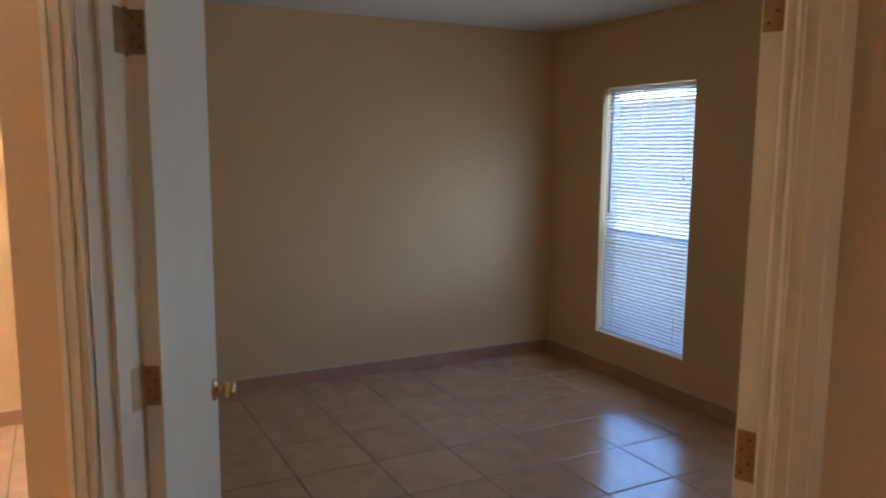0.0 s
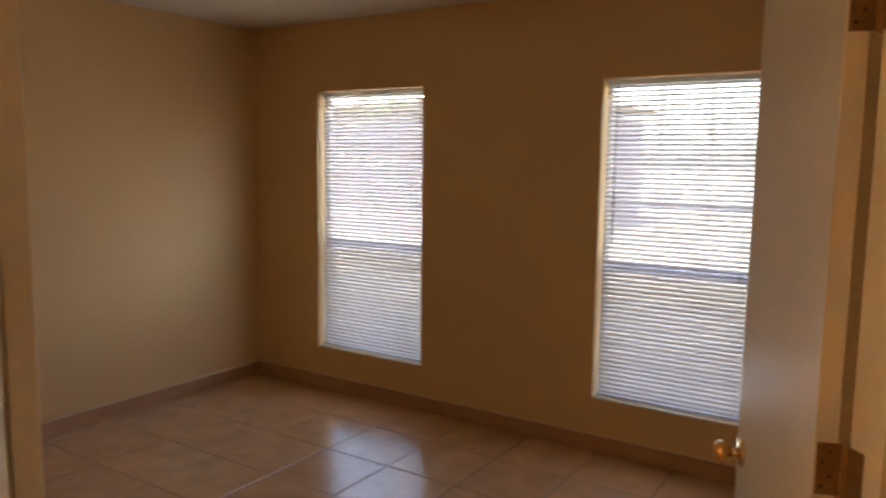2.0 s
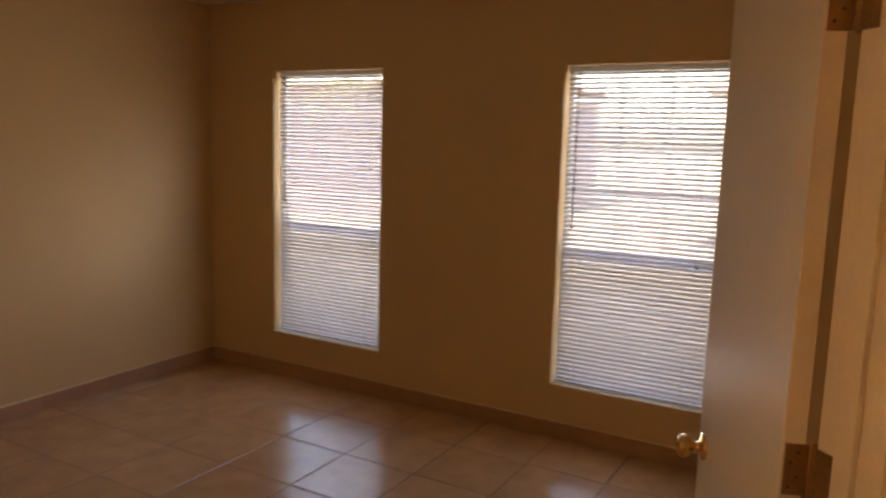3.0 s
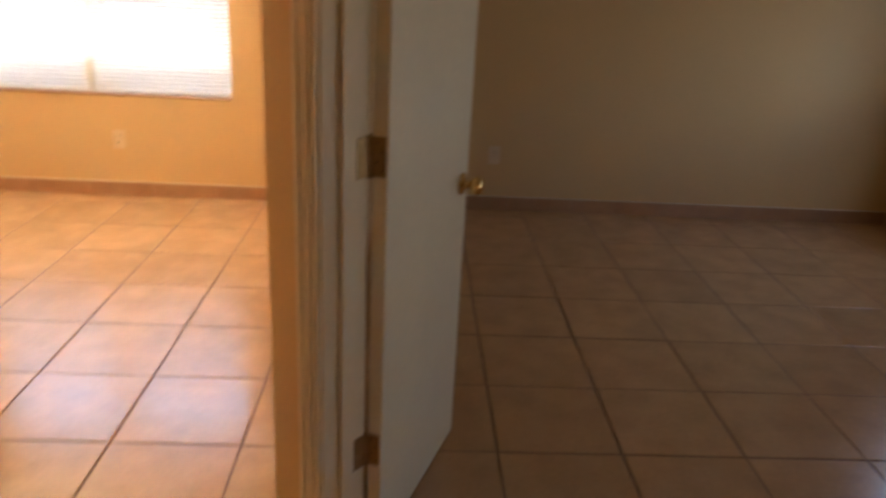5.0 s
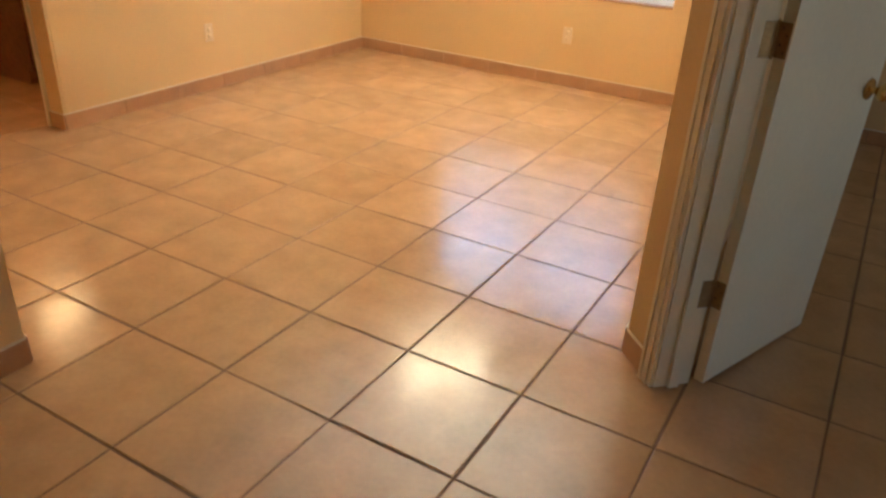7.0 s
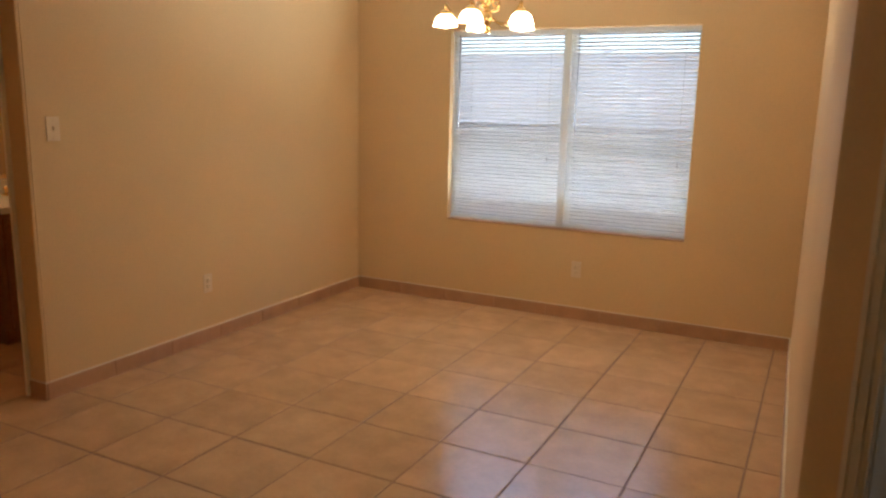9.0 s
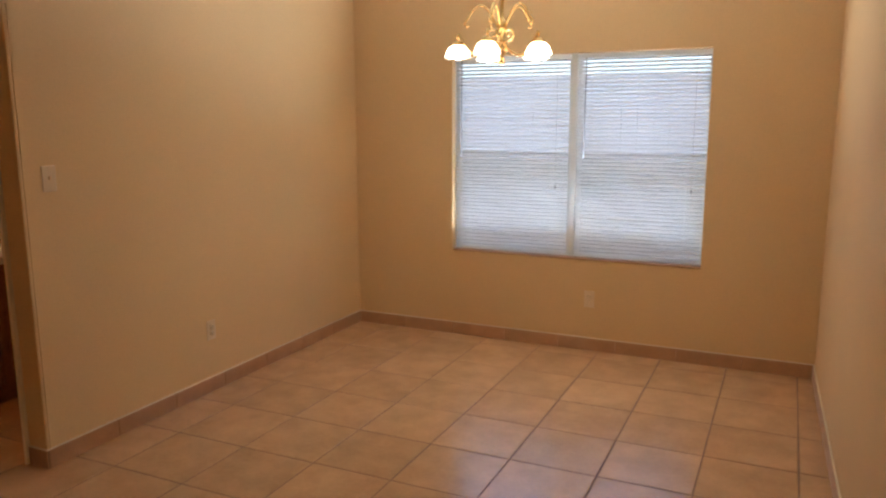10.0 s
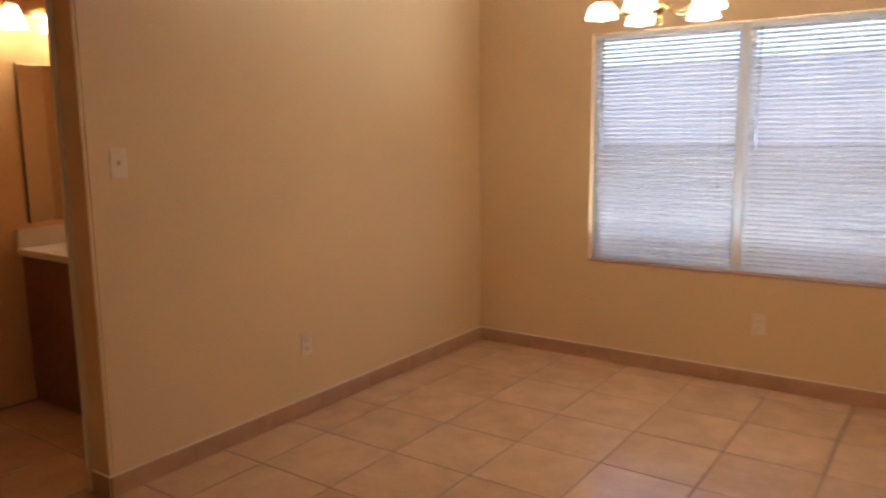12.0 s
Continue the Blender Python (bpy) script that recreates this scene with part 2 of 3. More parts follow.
add_box(bm, (WEST - 0.12, -1.18, 0), (WEST, -0.45, HIGH))
structure("wall_west", bm, PAINT, "cream painted dining wall beside the bathroom doorway", "wall")
bm = bmesh.new()
prism(bm, [(-1.75, -1.06), (WEST, -1.06), (WEST, -1.178), (-1.87, -1.178), (-1.87, -3.3), (-1.75, -3.3)], 0, HIGH)
structure("wall_hall", bm, PAINT, "cream painted hall wall with an outer corner", "wall")
# Unseen gap in the end wall, added to light the hall.
bm = bmesh.new()
add_box(bm, (-1.87, -3.42, 0), (1.90, -3.3, HIGH))
add_box(bm, (2.1, -3.42, 0), (3.0, -3.3, HIGH))
add_box(bm, (1.90, -3.42, 2.05), (2.1, -3.3, HIGH))
add_box(bm, (3.0, -3.42, 0), (3.12, -1.08, HIGH))
structure("wall_hall_end", bm, PAINT, "cream painted hall walls with an unseen gap added to let light in", "wall")
structure("wall_bath_west", box((-5.07, -0.75, 0), (-4.95, 1.72, HIGH)), PAINT, "warm cream bathroom wall behind the vanity", "wall")
structure("wall_bath_north", box((-4.949, 1.6, 0), (WEST - 0.121, 1.72, HIGH)), PAINT, "warm cream bathroom end wall", "wall")
structure("wall_bath_south", box((-4.949, -0.75, 0), (WEST - 0.121, -0.63, HIGH)), PAINT, "warm cream bathroom wall by the doorway", "wall")
structure("wall_bath_return", box((-4.949, -0.629, 0), (-4.42, 0.30, HIGH)), PAINT, "warm cream bathroom wall return", "wall")
bm = bmesh.new()
prism(bm, [(-0.13, 0.13), (0.96, SOUTH), (EAST, SOUTH), (EAST, NORTH), (-0.13, NORTH)], LOW, LOW + 0.08)
structure("ceiling_bedroom", bm, CEIL, "pale textured bedroom ceiling", "ceiling")
structure("ceiling", box((-5.2, -3.5, HIGH), (EAST + 0.2, NORTH + 0.2, HIGH + 0.12)), CEIL, "pale textured ceiling", "ceiling")
# Unseen roof slab, added to block the sun; its eaves lengthen the shade outside.
bm = bmesh.new()
add_box(bm, (-5.4, -3.7, HIGH + 0.12), (EAST + 0.55, NORTH + 0.45, HIGH + 0.3))
structure("roof", bm, SHINGLE, "unseen shingled roof slab with eaves, added to block the sun", "roof")

# ---- door casings, jambs, doors ----
def casing_run(bm, s0, s1, z0, z1, upright):
    """Moulded casing on the hall side of the doorway: three stepped strips."""
    for a, b, d in ((0.0, 0.018, 0.010), (0.018, 0.044, 0.016), (0.044, 0.060, 0.020)):
        if upright:
            u0, u1 = s0 + (s1 - s0) * a / 0.06, s0 + (s1 - s0) * b / 0.06
            prism(bm, [diag(u0, -0.122 - d), diag(u1, -0.122 - d), diag(u1, -0.121), diag(u0, -0.121)], z0, z1)
        else:
            prism(bm, [diag(s0, -0.122 - d), diag(s1, -0.122 - d), diag(s1, -0.121), diag(s0, -0.121)], z0 + a, z0 + b)
    return bm


def board(bm, s0, s1, n0, n1, z0, z1):
    return prism(bm, [diag(s0, n0), diag(s1, n0), diag(s1, n1), diag(s0, n1)], z0, z1)


frame_thing = empty("door_1", Matrix(), "white painted double door frame with stepped mouldings", "door frame", kind="structure")
part("jamb", board(bmesh.new(), -0.0195, -0.001, -0.1205, 0.004, 0, 2.052), WHITE, frame_thing)
part("jamb", board(bmesh.new(), OPEN + 0.001, OPEN + 0.0195, -0.1205, 0.004, 0, 2.052), WHITE, frame_thing)
part("head_jamb", board(bmesh.new(), -0.0195, OPEN + 0.0195, -0.1205, 0.004, 2.053, 2.069), WHITE, frame_thing)
part("door_stop", board(bmesh.new(), 0.0, 0.011, -0.075, -0.040, 0, 2.05), WHITE, frame_thing)
part("door_stop", board(bmesh.new(), OPEN - 0.011, OPEN, -0.075, -0.040, 0, 2.05), WHITE, frame_thing)
part("casing", casing_run(bmesh.new(), -0.006, -0.066, 0, 2.12, True), WHITE, frame_thing)
part("casing", casing_run(bmesh.new(), OPEN + 0.006, OPEN + 0.066, 0, 2.12, True), WHITE, frame_thing)
part("head_casing", casing_run(bmesh.new(), -0.005, OPEN + 0.005, 2.060, 2.12, False), WHITE, frame_thing)


def hinge(parent, z, hand, off):
    """Butt hinge: knuckle barrel, a plate on the leaf's edge and one on the jamb, with screws."""
    bm = lathe(bmesh.new(), [(0.0, -0.050), (0.004, -0.049), (0.0062, -0.045), (0.0062, 0.045), (0.004, 0.049), (0.0, 0.050)], Matrix.Translation((0, 0.004 * hand, z)), 10)
    add_box(bm, (0.0030 + off / 2, -(off + 0.031) * hand, z - 0.044), (0.0058 + off / 2, -0.001 * hand, z + 0.044))
    h = part("hinge", bm, OLDBRASS, parent, "dull brass hinge")
    bm = bmesh.new()
    for k, (dy, dz) in enumerate(((-0.010, 0.03), (-0.022, 0.012), (-0.010, -0.012), (-0.022, -0.03))):
        lathe(bm, [(0.0, -0.0012), (0.0034, -0.0012), (0.0030, 0.0002), (0.0, 0.0004)], pose(0.0026 + off / 2, (dy - off) * hand, z + dz, 0, -90, 0), 8)
    part("screws", bm, SCREW, h)
    return h


def door_leaf(name, pin, angle, hand, off, label):
    """A flush leaf in its own axes: x along the leaf from the hinge pin, -y*hand through its thickness, opened to angle; off: the gap at the pin."""
    d = empty(name, pose(pin[0], pin[1], 0, 0, 0, angle), label, "door", "bedroom double doors")
    lo, hi = sorted((-off * hand, -(off + 0.035) * hand))
    part("leaf", box((0.006 + off / 2, lo, 0.018), (0.606, hi, 2.045), 0.0018), WHITE, d)
    for z in (0.33, 1.07, 1.81):
        hinge(d, z, hand, off)
    for side in (-off - 0.035, -off):
        out = -1 if side < -0.02 else 1
        y = side * hand
        m = Matrix.Translation((0.548, y, 0.88)) @ Matrix.Rotation(radians(-90 * out * hand), 4, "X")
        bm = lathe(bmesh.new(), [(0.0, 0.0), (0.032, 0.0), (0.033, 0.003), (0.029, 0.008), (0.014, 0.011), (0.011, 0.022), (0.013, 0.028),
                                 (0.023, 0.034), (0.0275, 0.043), (0.0275, 0.052), (0.023, 0.060), (0.012, 0.064), (0.0, 0.065)], m, 18)
        part("knob", bm, BRASS, d, "polished brass knob")
    part("latch_plate", box((0.6055, lo + 0.006, 0.85), (0.6072, hi - 0.006, 0.91)), BRASS, d, "brass latch plate")
    return d


door_leaf("door_leaf", diag(0.001, 0.010), 69, 1, 0.001, "white flush door leaf swung open into the bedroom")
door_leaf("door_leaf", diag(OPEN - 0.001, 0.014), 22, -1, 0.007, "white flush door leaf standing open beside the bedroom wall")

for z in (0.33, 1.07, 1.81):
    for s in (0.0004, OPEN - 0.0004):
        plate = part("hinge_plate", board(bmesh.new(), s - 0.0012, s + 0.0012, -0.034, 0.005, z - 0.045, z + 0.045), OLDBRASS, frame_thing, "dull brass hinge plate")

# bathroom doorway lining
bath_frame = empty("door_2", Matrix(), "painted plaster bathroom doorway with a pale inner casing", "door frame", kind="structure")
part("jamb", box((WEST - 0.121, 0.327, 0), (WEST - 0.001, 0.3445, 2.05), 0.006), PAINT, bath_frame)
part("jamb", box((WEST - 0.121, -0.4495, 0), (WEST - 0.001, -0.432, 2.05), 0.006), PAINT, bath_frame)
part("head_jamb", box((WEST - 0.121, -0.431, 2.033), (WEST - 0.001, 0.326, 2.0495)), PAINT, bath_frame)
part("casing", box((WEST - 0.138, 0.308, 0), (WEST - 0.1215, 0.37, 2.1), 0.003), WHITE, bath_frame)

# ---- windows ----
def blind(name, width, height, m, label, group, wand_x, tassel, tilt, pitch):
    """Mini blind in its own axes: x across, y towards the room, z up from the sill."""
    t = empty(name, m, label, "blind", group)
    part("headrail", box((-width / 2, -0.014, height - 0.030), (width / 2, 0.014, height - 0.002), 0.002), SLAT, t)
    part("bottom_rail", box((-width / 2, -0.012, 0.004), (width / 2, 0.012, 0.016), 0.003), SLAT, t)
    bm = bmesh.new()
    cols = [(-0.0132, 0.0), (-0.0066, 0.0018), (0.0, 0.0024), (0.0066, 0.0018), (0.0132, 0.0)]
    rows = [[[bm.verts.new((x, y, z + dz)) for y, z in cols] for x in (-width / 2 + 0.002, width / 2 - 0.002)] for dz in (0, 0.0005)]
    for k in range(4):
        bm.faces.new((rows[1][0][k], rows[1][1][k], rows[1][1][k + 1], rows[1][0][k + 1]))
        bm.faces.new((rows[0][0][k], rows[0][0][k + 1], rows[0][1][k + 1], rows[0][1][k]))
    for k in (0, 4):
        bm.faces.new((rows[0][0][k], rows[0][1][k], rows[1][1][k], rows[1][0][k]))
    me = bpy.data.meshes.new("slat")
    bm.to_mesh(me)
    bm.free()
    me.materials.append(SLAT)
    count = int((height - 0.06) / pitch)
    for k in range(count):
        z = 0.03 + k * (height - 0.07) / (count - 1)
        turn = tilt + random.uniform(-1.5, 1.5)
        shared("slat", me, pose(random.uniform(-0.0006, 0.0006), 0, z, turn, random.uniform(-0.05, 0.05), 0), t)
    for x in (-width * 0.36, width * 0.36):
        bm = tube(bmesh.new(), [(x, 0.0135, 0.012), (x, 0.0135, height - 0.02)], 0.0008, 5)
        tube(bm, [(x, -0.0135, 0.012), (x, -0.0135, height - 0.02)], 0.0008, 5)
        part("ladder_cord", bm, SLAT, t)
    wx = wand_x * width / 2
    part("tilt_wand", tube(bmesh.new(), [(wx, 0.020, height - 0.03), (wx + 0.002, 0.026, height * 0.75), (wx + 0.003, 0.024, height * 0.50)], 0.0048, 6), CORD, t, "dark tilt wand")
    tx = tassel[0] * width / 2
    bm = tube(bmesh.new(), [(tx, 0.018, height - 0.03), (tx, 0.021, tassel[1] * height)], 0.0009, 5)
    lathe(bm, [(0.0, 0.0), (0.007, 0.002), (0.006, 0.016), (0.002, 0.026), (0.0, 0.027)], Matrix.Translation((tx, 0.021, tassel[1] * height - 0.026)), 8)
    part("pull_cord", bm, CORD, t, "cord with a dark tassel")
    return t


def sash_window(name, width, height, m, label, meet, muntins):
    """Single-hung unit, x across, y towards the room, z up from the sill. meet: height of the meeting rail."""
    w = empty(name, m, label, "window", kind="structure")
    h = width / 2
    for x0, x1 in ((-h, -h + 0.018), (h - 0.018, h)):
        part("window_frame", box((x0, -0.035, 0), (x1, 0.02, height), 0.002), VINYL, w)
    part("window_frame", box((-h + 0.018, -0.035, height - 0.022), (h - 0.018, 0.02, height), 0.002), VINYL, w)
    part("window_sill", box((-h + 0.018, -0.035, 0), (h - 0.018, 0.02, 0.022), 0.002), VINYL, w)
    part("meeting_rail", box((-h + 0.019, -0.012, meet - 0.02), (h - 0.019, 0.014, meet + 0.02), 0.002), ALU, w, "grey meeting rail")
    for lo, hi, y in ((0.0225, meet - 0.021, 0.004), (meet + 0.021, height - 0.0225, -0.012)):
        p = part("pane", box((-h + 0.019, y - 0.002, lo), (h - 0.019, y + 0.002, hi)), PANE, w)
        p.visible_shadow = False
        for k in range(1, muntins if y < 0 else 1):
            x = -h + 0.018 + (width - 0.036) * k / muntins
            part("muntin", box((x - 0.005, y + 0.003, lo + 0.001), (x + 0.005, y + 0.011, hi - 0.001)), VINYL, w)
            z = lo + (hi - lo) * k / muntins
            part("muntin", box((-h + 0.020, y + 0.0115, z - 0.005), (h - 0.020, y + 0.016, z + 0.005)), VINYL, w)
    s = part("insect_screen", box((-h + 0.019, -0.031, 0.0225), (h - 0.019, -0.030, meet)), SCREEN, w, "grey insect screen")
    return w


def reveal_sill(name, lo, hi, label, material=WHITE):
    return structure(name, box(lo, hi, 0.003), material, label, "sill")


for k, w in ((1, W1), (2, W2)):
    mid, wide, tall = (w[0] + w[1]) / 2, w[1] - w[0], w[3] - w[2]
    sash_window("window_%d" % k, wide - 0.004, tall - 0.014, pose(EAST + 0.103, mid, w[2] + 0.012, 0, 0, 90), "tall single-hung bedroom window with white grid bars", 0.715, 3)
    reveal_sill("window_sill_%d" % k, (EAST - 0.006, w[0] + 0.002, w[2] + 0.0005), (EAST + 0.067, w[1] - 0.002, w[2] + 0.0115), "white painted window sill")
    blind("mini_blind", wide - 0.02, tall - 0.016, pose(EAST + 0.045, mid, w[2] + 0.0125, 0, 0, 90), "white mini blind with open slats in a tall window",
          "bedroom blinds", 0.84, (-0.8, 0.66 if k == 1 else 0.43), -42, 0.024)
mid = (WD[0] + WD[1]) / 2
half = (WD[1] - WD[0] - 0.048) / 2
tall = WD[3] - WD[2]
structure("window_mullion", box((mid - 0.022, NORTH + 0.05, WD[2] + 0.012), (mid + 0.022, NORTH + 0.137, WD[3] - 0.001), 0.003), VINYL, "white mullion between the dining windows", "mullion")
reveal_sill("window_sill_3", (WD[0] + 0.002, NORTH - 0.006, WD[2] + 0.0005), (WD[1] - 0.002, NORTH + 0.067, WD[2] + 0.0115), "brown tiled dining window sill", BASETILE)
for k, x in ((3, mid - 0.023 - half / 2), (4, mid + 0.023 + half / 2)):
    unit = sash_window("window_%d" % k, half - 0.004, tall - 0.014, pose(x, NORTH + 0.103, WD[2] + 0.012, 0, 0, 180), "single-hung half of the dining window", 0.69, 1)
    if k == 4:
        part("sash_bar", box((-half / 2 + 0.022, 0.007, 0.258), (half / 2 - 0.022, 0.017, 0.282), 0.002), SCREW, unit, "dark bar across the lower sash")
    blind("mini_blind", half - 0.006, tall - 0.016, pose(x, NORTH + 0.045, WD[2] + 0.0125, 0, 0, 180), "white mini blind with open slats in the dining window",
          "dining blinds", 0.86, (-0.80, 0.36), -45, 0.0245)

# ---- chandelier ----
def chandelier(x, y, drop, top):
    """Five-armed brass chandelier with bell shades, hung on a chain from the ceiling."""
    c = empty("chandelier", pose(x, y, drop, 0, 0, 56), "brass five-arm chandelier with lit frosted bell shades", "chandelier")
    high = top - drop
    part("canopy", lathe(bmesh.new(), [(0.0, high), (0.065, high), (0.062, high - 0.012), (0.03, high - 0.03), (0.008, high - 0.036), (0.0, high - 0.037)]), BRASS, c)
    bm = bmesh.new()
    links = int((high - 0.037 - 0.40) / 0.032)
    for k in range(links + 1):
        z = high - 0.05 - k * (high - 0.05 - 0.41) / max(links, 1)
        loop = [(0.009 * math.cos(a), 0.0, z + 0.021 * math.sin(a)) for a in [2 * math.pi * i / 10 for i in range(11)]]
        if k % 2:
            loop = [(0, p[0], p[2]) for p in loop]
        tube(bm, loop, 0.0022, 5)
    part("chain", bm, BRASS, c)
    part("stem", lathe(bmesh.new(), [(0.0, -0.004), (0.012, -0.001), (0.022, 0.006), (0.012, 0.015), (0.016, 0.027), (0.010, 0.038), (0.028, 0.052), (0.036, 0.074), (0.026, 0.098), (0.010, 0.112), (0.010, 0.15),
                                     (0.022, 0.165), (0.030, 0.19), (0.020, 0.215), (0.009, 0.23), (0.009, 0.34), (0.020, 0.352), (0.012, 0.375), (0.004, 0.40), (0.0, 0.405)]), BRASS, c)
    for k in range(5):
        r = Matrix.Rotation(2 * math.pi * k / 5, 4, "Z")
        pts = [(0.02 + 0.200 * u, 0, 0.085 - 0.055 * math.sin(math.pi * u * 0.8) + 0.10 * u ** 3) for u in [i / 12 for i in range(13)]]
        pts += [(0.226, 0, 0.146), (0.224, 0, 0.118)]
        a = part("arm", tube(bmesh.new(), [r @ Vector(p) for p in pts], 0.0058, 8), BRASS, c)
        low = [(0.045 + 0.034 * math.sin(t) * (1 - t / 9), 0, 0.150 - 0.034 * math.cos(t) * (1 - t / 9)) for t in [0.55 * i for i in range(13)]]
        part("scroll", tube(bmesh.new(), [r @ Vector((0.012, 0, 0.112))] + [r @ Vector(p) for p in low], 0.0055, 8), BRASS, a)
        high_curl = [(0.012 + 0.165 * u, 0, 0.165 + 0.125 * math.sin(math.pi * u * 0.86)) for u in [i / 12 for i in range(13)]]
        high_curl += [(0.177 - 0.012 * math.sin(t), 0, 0.213 - 0.012 + 0.012 * math.cos(t)) for t in (-0.8, -1.6, -2.4, -3.2, -4.0)]
        part("scroll", tube(bmesh.new(), [r @ Vector(p) for p in high_curl], 0.0060, 8), BRASS, a)
        at = r @ Matrix.Translation((0.224, 0, 0.118))
        cup = part("socket_cup", lathe(bmesh.new(), [(0.0, 0.004), (0.012, 0.0), (0.026, -0.010), (0.030, -0.022), (0.027, -0.026), (0.0, -0.026)], at, 16), BRASS, c)
        shade = [(0.027, -0.024), (0.039, -0.030), (0.050, -0.042), (0.057, -0.058), (0.061, -0.072), (0.068, -0.082), (0.065, -0.083), (0.058, -0.072), (0.054, -0.058), (0.047, -0.043), (0.036, -0.033), (0.0, -0.030)]
        part("shade", lathe(bmesh.new(), shade, at, 24), GLOW, c, "lit frosted bell shade")
        ring = [at @ Vector((0.0675 * math.cos(a), 0.0675 * math.sin(a), -0.0845)) for a in [2 * math.pi * i / 24 for i in range(25)]]
        part("rim", tube(bmesh.new(), ring, 0.0024, 6), OLDBRASS, c, "dark brass rim")
        part("bulb", lathe(bmesh.new(), [(0.0, -0.096), (0.012, -0.093), (0.021, -0.082), (0.022, -0.072), (0.017, -0.055), (0.011, -0.042), (0.0, -0.038)], at, 14), GLOW, c, "lit bulb")
    return c


chandelier(-1.92, 1.87, 1.846, HIGH)


# ---- switch and outlets ----
def wall_plate(name, m, label, kind):
    """Plate in its own axes: x across, y out of the wall, z up."""
    p = empty(name, m, label, "switch" if kind == "switch" else "outlet")
    part("plate", box((-0.035, 0.0, -0.0575), (0.035, 0.006, 0.0575), 0.0025), PLASTIC, p)
    if kind == "switch":
        part("toggle", add_box(bmesh.new(), (-0.005, 0.006, -0.006), (0.005, 0.017, 0.012), 0.0015), PLASTIC, p)
    else:
        for z in (-0.019, 0.019):
            face = part("socket", lathe(bmesh.new(), [(0.0, 0.0062), (0.0165, 0.0062), (0.0165, 0.0078), (0.0, 0.0079)], Matrix.Translation((0, 0, z)) @ pose(0, 0, 0, -90, 0, 0), 16), PLASTIC, p)
            bm = box((-0.0075, 0.0078, z - 0.002), (-0.0055, 0.0084, z + 0.006))
            add_box(bm, (0.0055, 0.0078, z - 0.002), (0.0075, 0.0084, z + 0.006))
            part("slots", bm, DARKHOLE, face)
    for z in ((-0.042, 0.042) if kind == "switch" else (0.0,)):
        part("screw", lathe(bmesh.new(), [(0.0, 0.006), (0.003, 0.006), (0.0026, 0.0075), (0.0, 0.0078)], Matrix.Translation((0, 0, z)) @ pose(0, 0, 0, -90, 0, 0), 8), PLASTIC, p)
    return p


wall_plate("light_switch", pose(WEST, 0.465, 1.318, 0, 0, -90), "ivory toggle light switch beside the bathroom doorway", "switch")
wall_plate("wall_outlet", pose(WEST, 1.42, 0.368, 0, 0, -90), "ivory wall outlet low on the dining wall", "outlet")
wall_plate("wall_outlet", pose(-1.72, NORTH, 0.36, 0, 0, 180), "ivory wall outlet under the dining window", "outlet")
wall_plate("wall_outlet", pose(0.62, NORTH, 0.36, 0, 0, 180), "ivory wall outlet low on the bedroom wall", "outlet")

# ---- bathroom ----
v = empty("vanity_cabinet", Matrix(), "dark stained wooden bathroom vanity cabinet", "cabinet")
part("body", box((-4.945, 0.74, 0.09), (-4.43, 1.55, 0.80), 0.003), WOOD, v)
part("plinth", box((-4.945, 0.745, 0.0), (-4.49, 1.55, 0.0895)), WOOD, v)
for k in range(3):
    d = part("door", box((-4.4295, 0.75 + 0.265 * k, 0.12), (-4.410, 1.00 + 0.265 * k, 0.77), 0.004), WOOD, v)
    part("panel", box((-4.4097, 0.79 + 0.265 * k, 0.18), (-4.403, 0.96 + 0.265 * k, 0.71), 0.003), WOOD, d)
    part("handle", lathe(bmesh.new(), [(0.0, 0.0), (0.006, 0.0), (0.006, 0.012), (0.014, 0.018), (0.012, 0.026), (0.0, 0.028)], Matrix.Translation((-4.4095, 0.97 + 0.265 * k, 0.66)) @ pose(0, 0, 0, 0, 90, 0), 12), BRASS, d, "small brass knob")
t = empty("bathroom_counter", Matrix(), "cream cultured marble vanity top with splashback", "countertop")
part("slab", box((-4.945, 0.715, 0.801), (-4.39, 1.58, 0.84), 0.006), MARBLE, t)
part("splashback", box((-4.947, 0.716, 0.8405), (-4.925, 1.579, 0.94), 0.003), MARBLE, t)
tap = empty("basin_tap", pose(-4.86, 1.12, 0.841), "brass basin tap on the vanity top", "tap")
part("base", box((-0.025, -0.08, 0), (0.025, 0.08, 0.012), 0.004), BRASS, tap)
part("spout", tube(bmesh.new(), [(0, 0, 0.01), (0, 0, 0.07), (0.02, 0, 0.10), (0.06, 0, 0.11), (0.10, 0, 0.095)], 0.010, 10), BRASS, tap)
for y in (-0.06, 0.06):
    part("handle", lathe(bmesh.new(), [(0.0, 0.0), (0.016, 0.0), (0.014, 0.02), (0.02, 0.03), (0.018, 0.045), (0.0, 0.05)], Matrix.Translation((0, y, 0.012)), 12), BRASS, tap)
mir = empty("wall_mirror", Matrix(), "large bathroom mirror above the vanity", "mirror")
part("mirror_glass", box((-4.949, 0.80, 0.97), (-4.943, 1.56, 1.80), 0.001), MIRROR, mir)
part("mirror_edge", box((-4.949, 0.790, 0.965), (-4.940, 0.799, 1.805)), SCREW, mir, "dark mirror edge strip")
lamp = empty("vanity_light", Matrix(), "brass bathroom wall light with lit glass shades", "wall light")
part("backplate", box((-4.949, 0.70, 2.04), (-4.925, 1.50, 2.14), 0.006), BRASS, lamp)
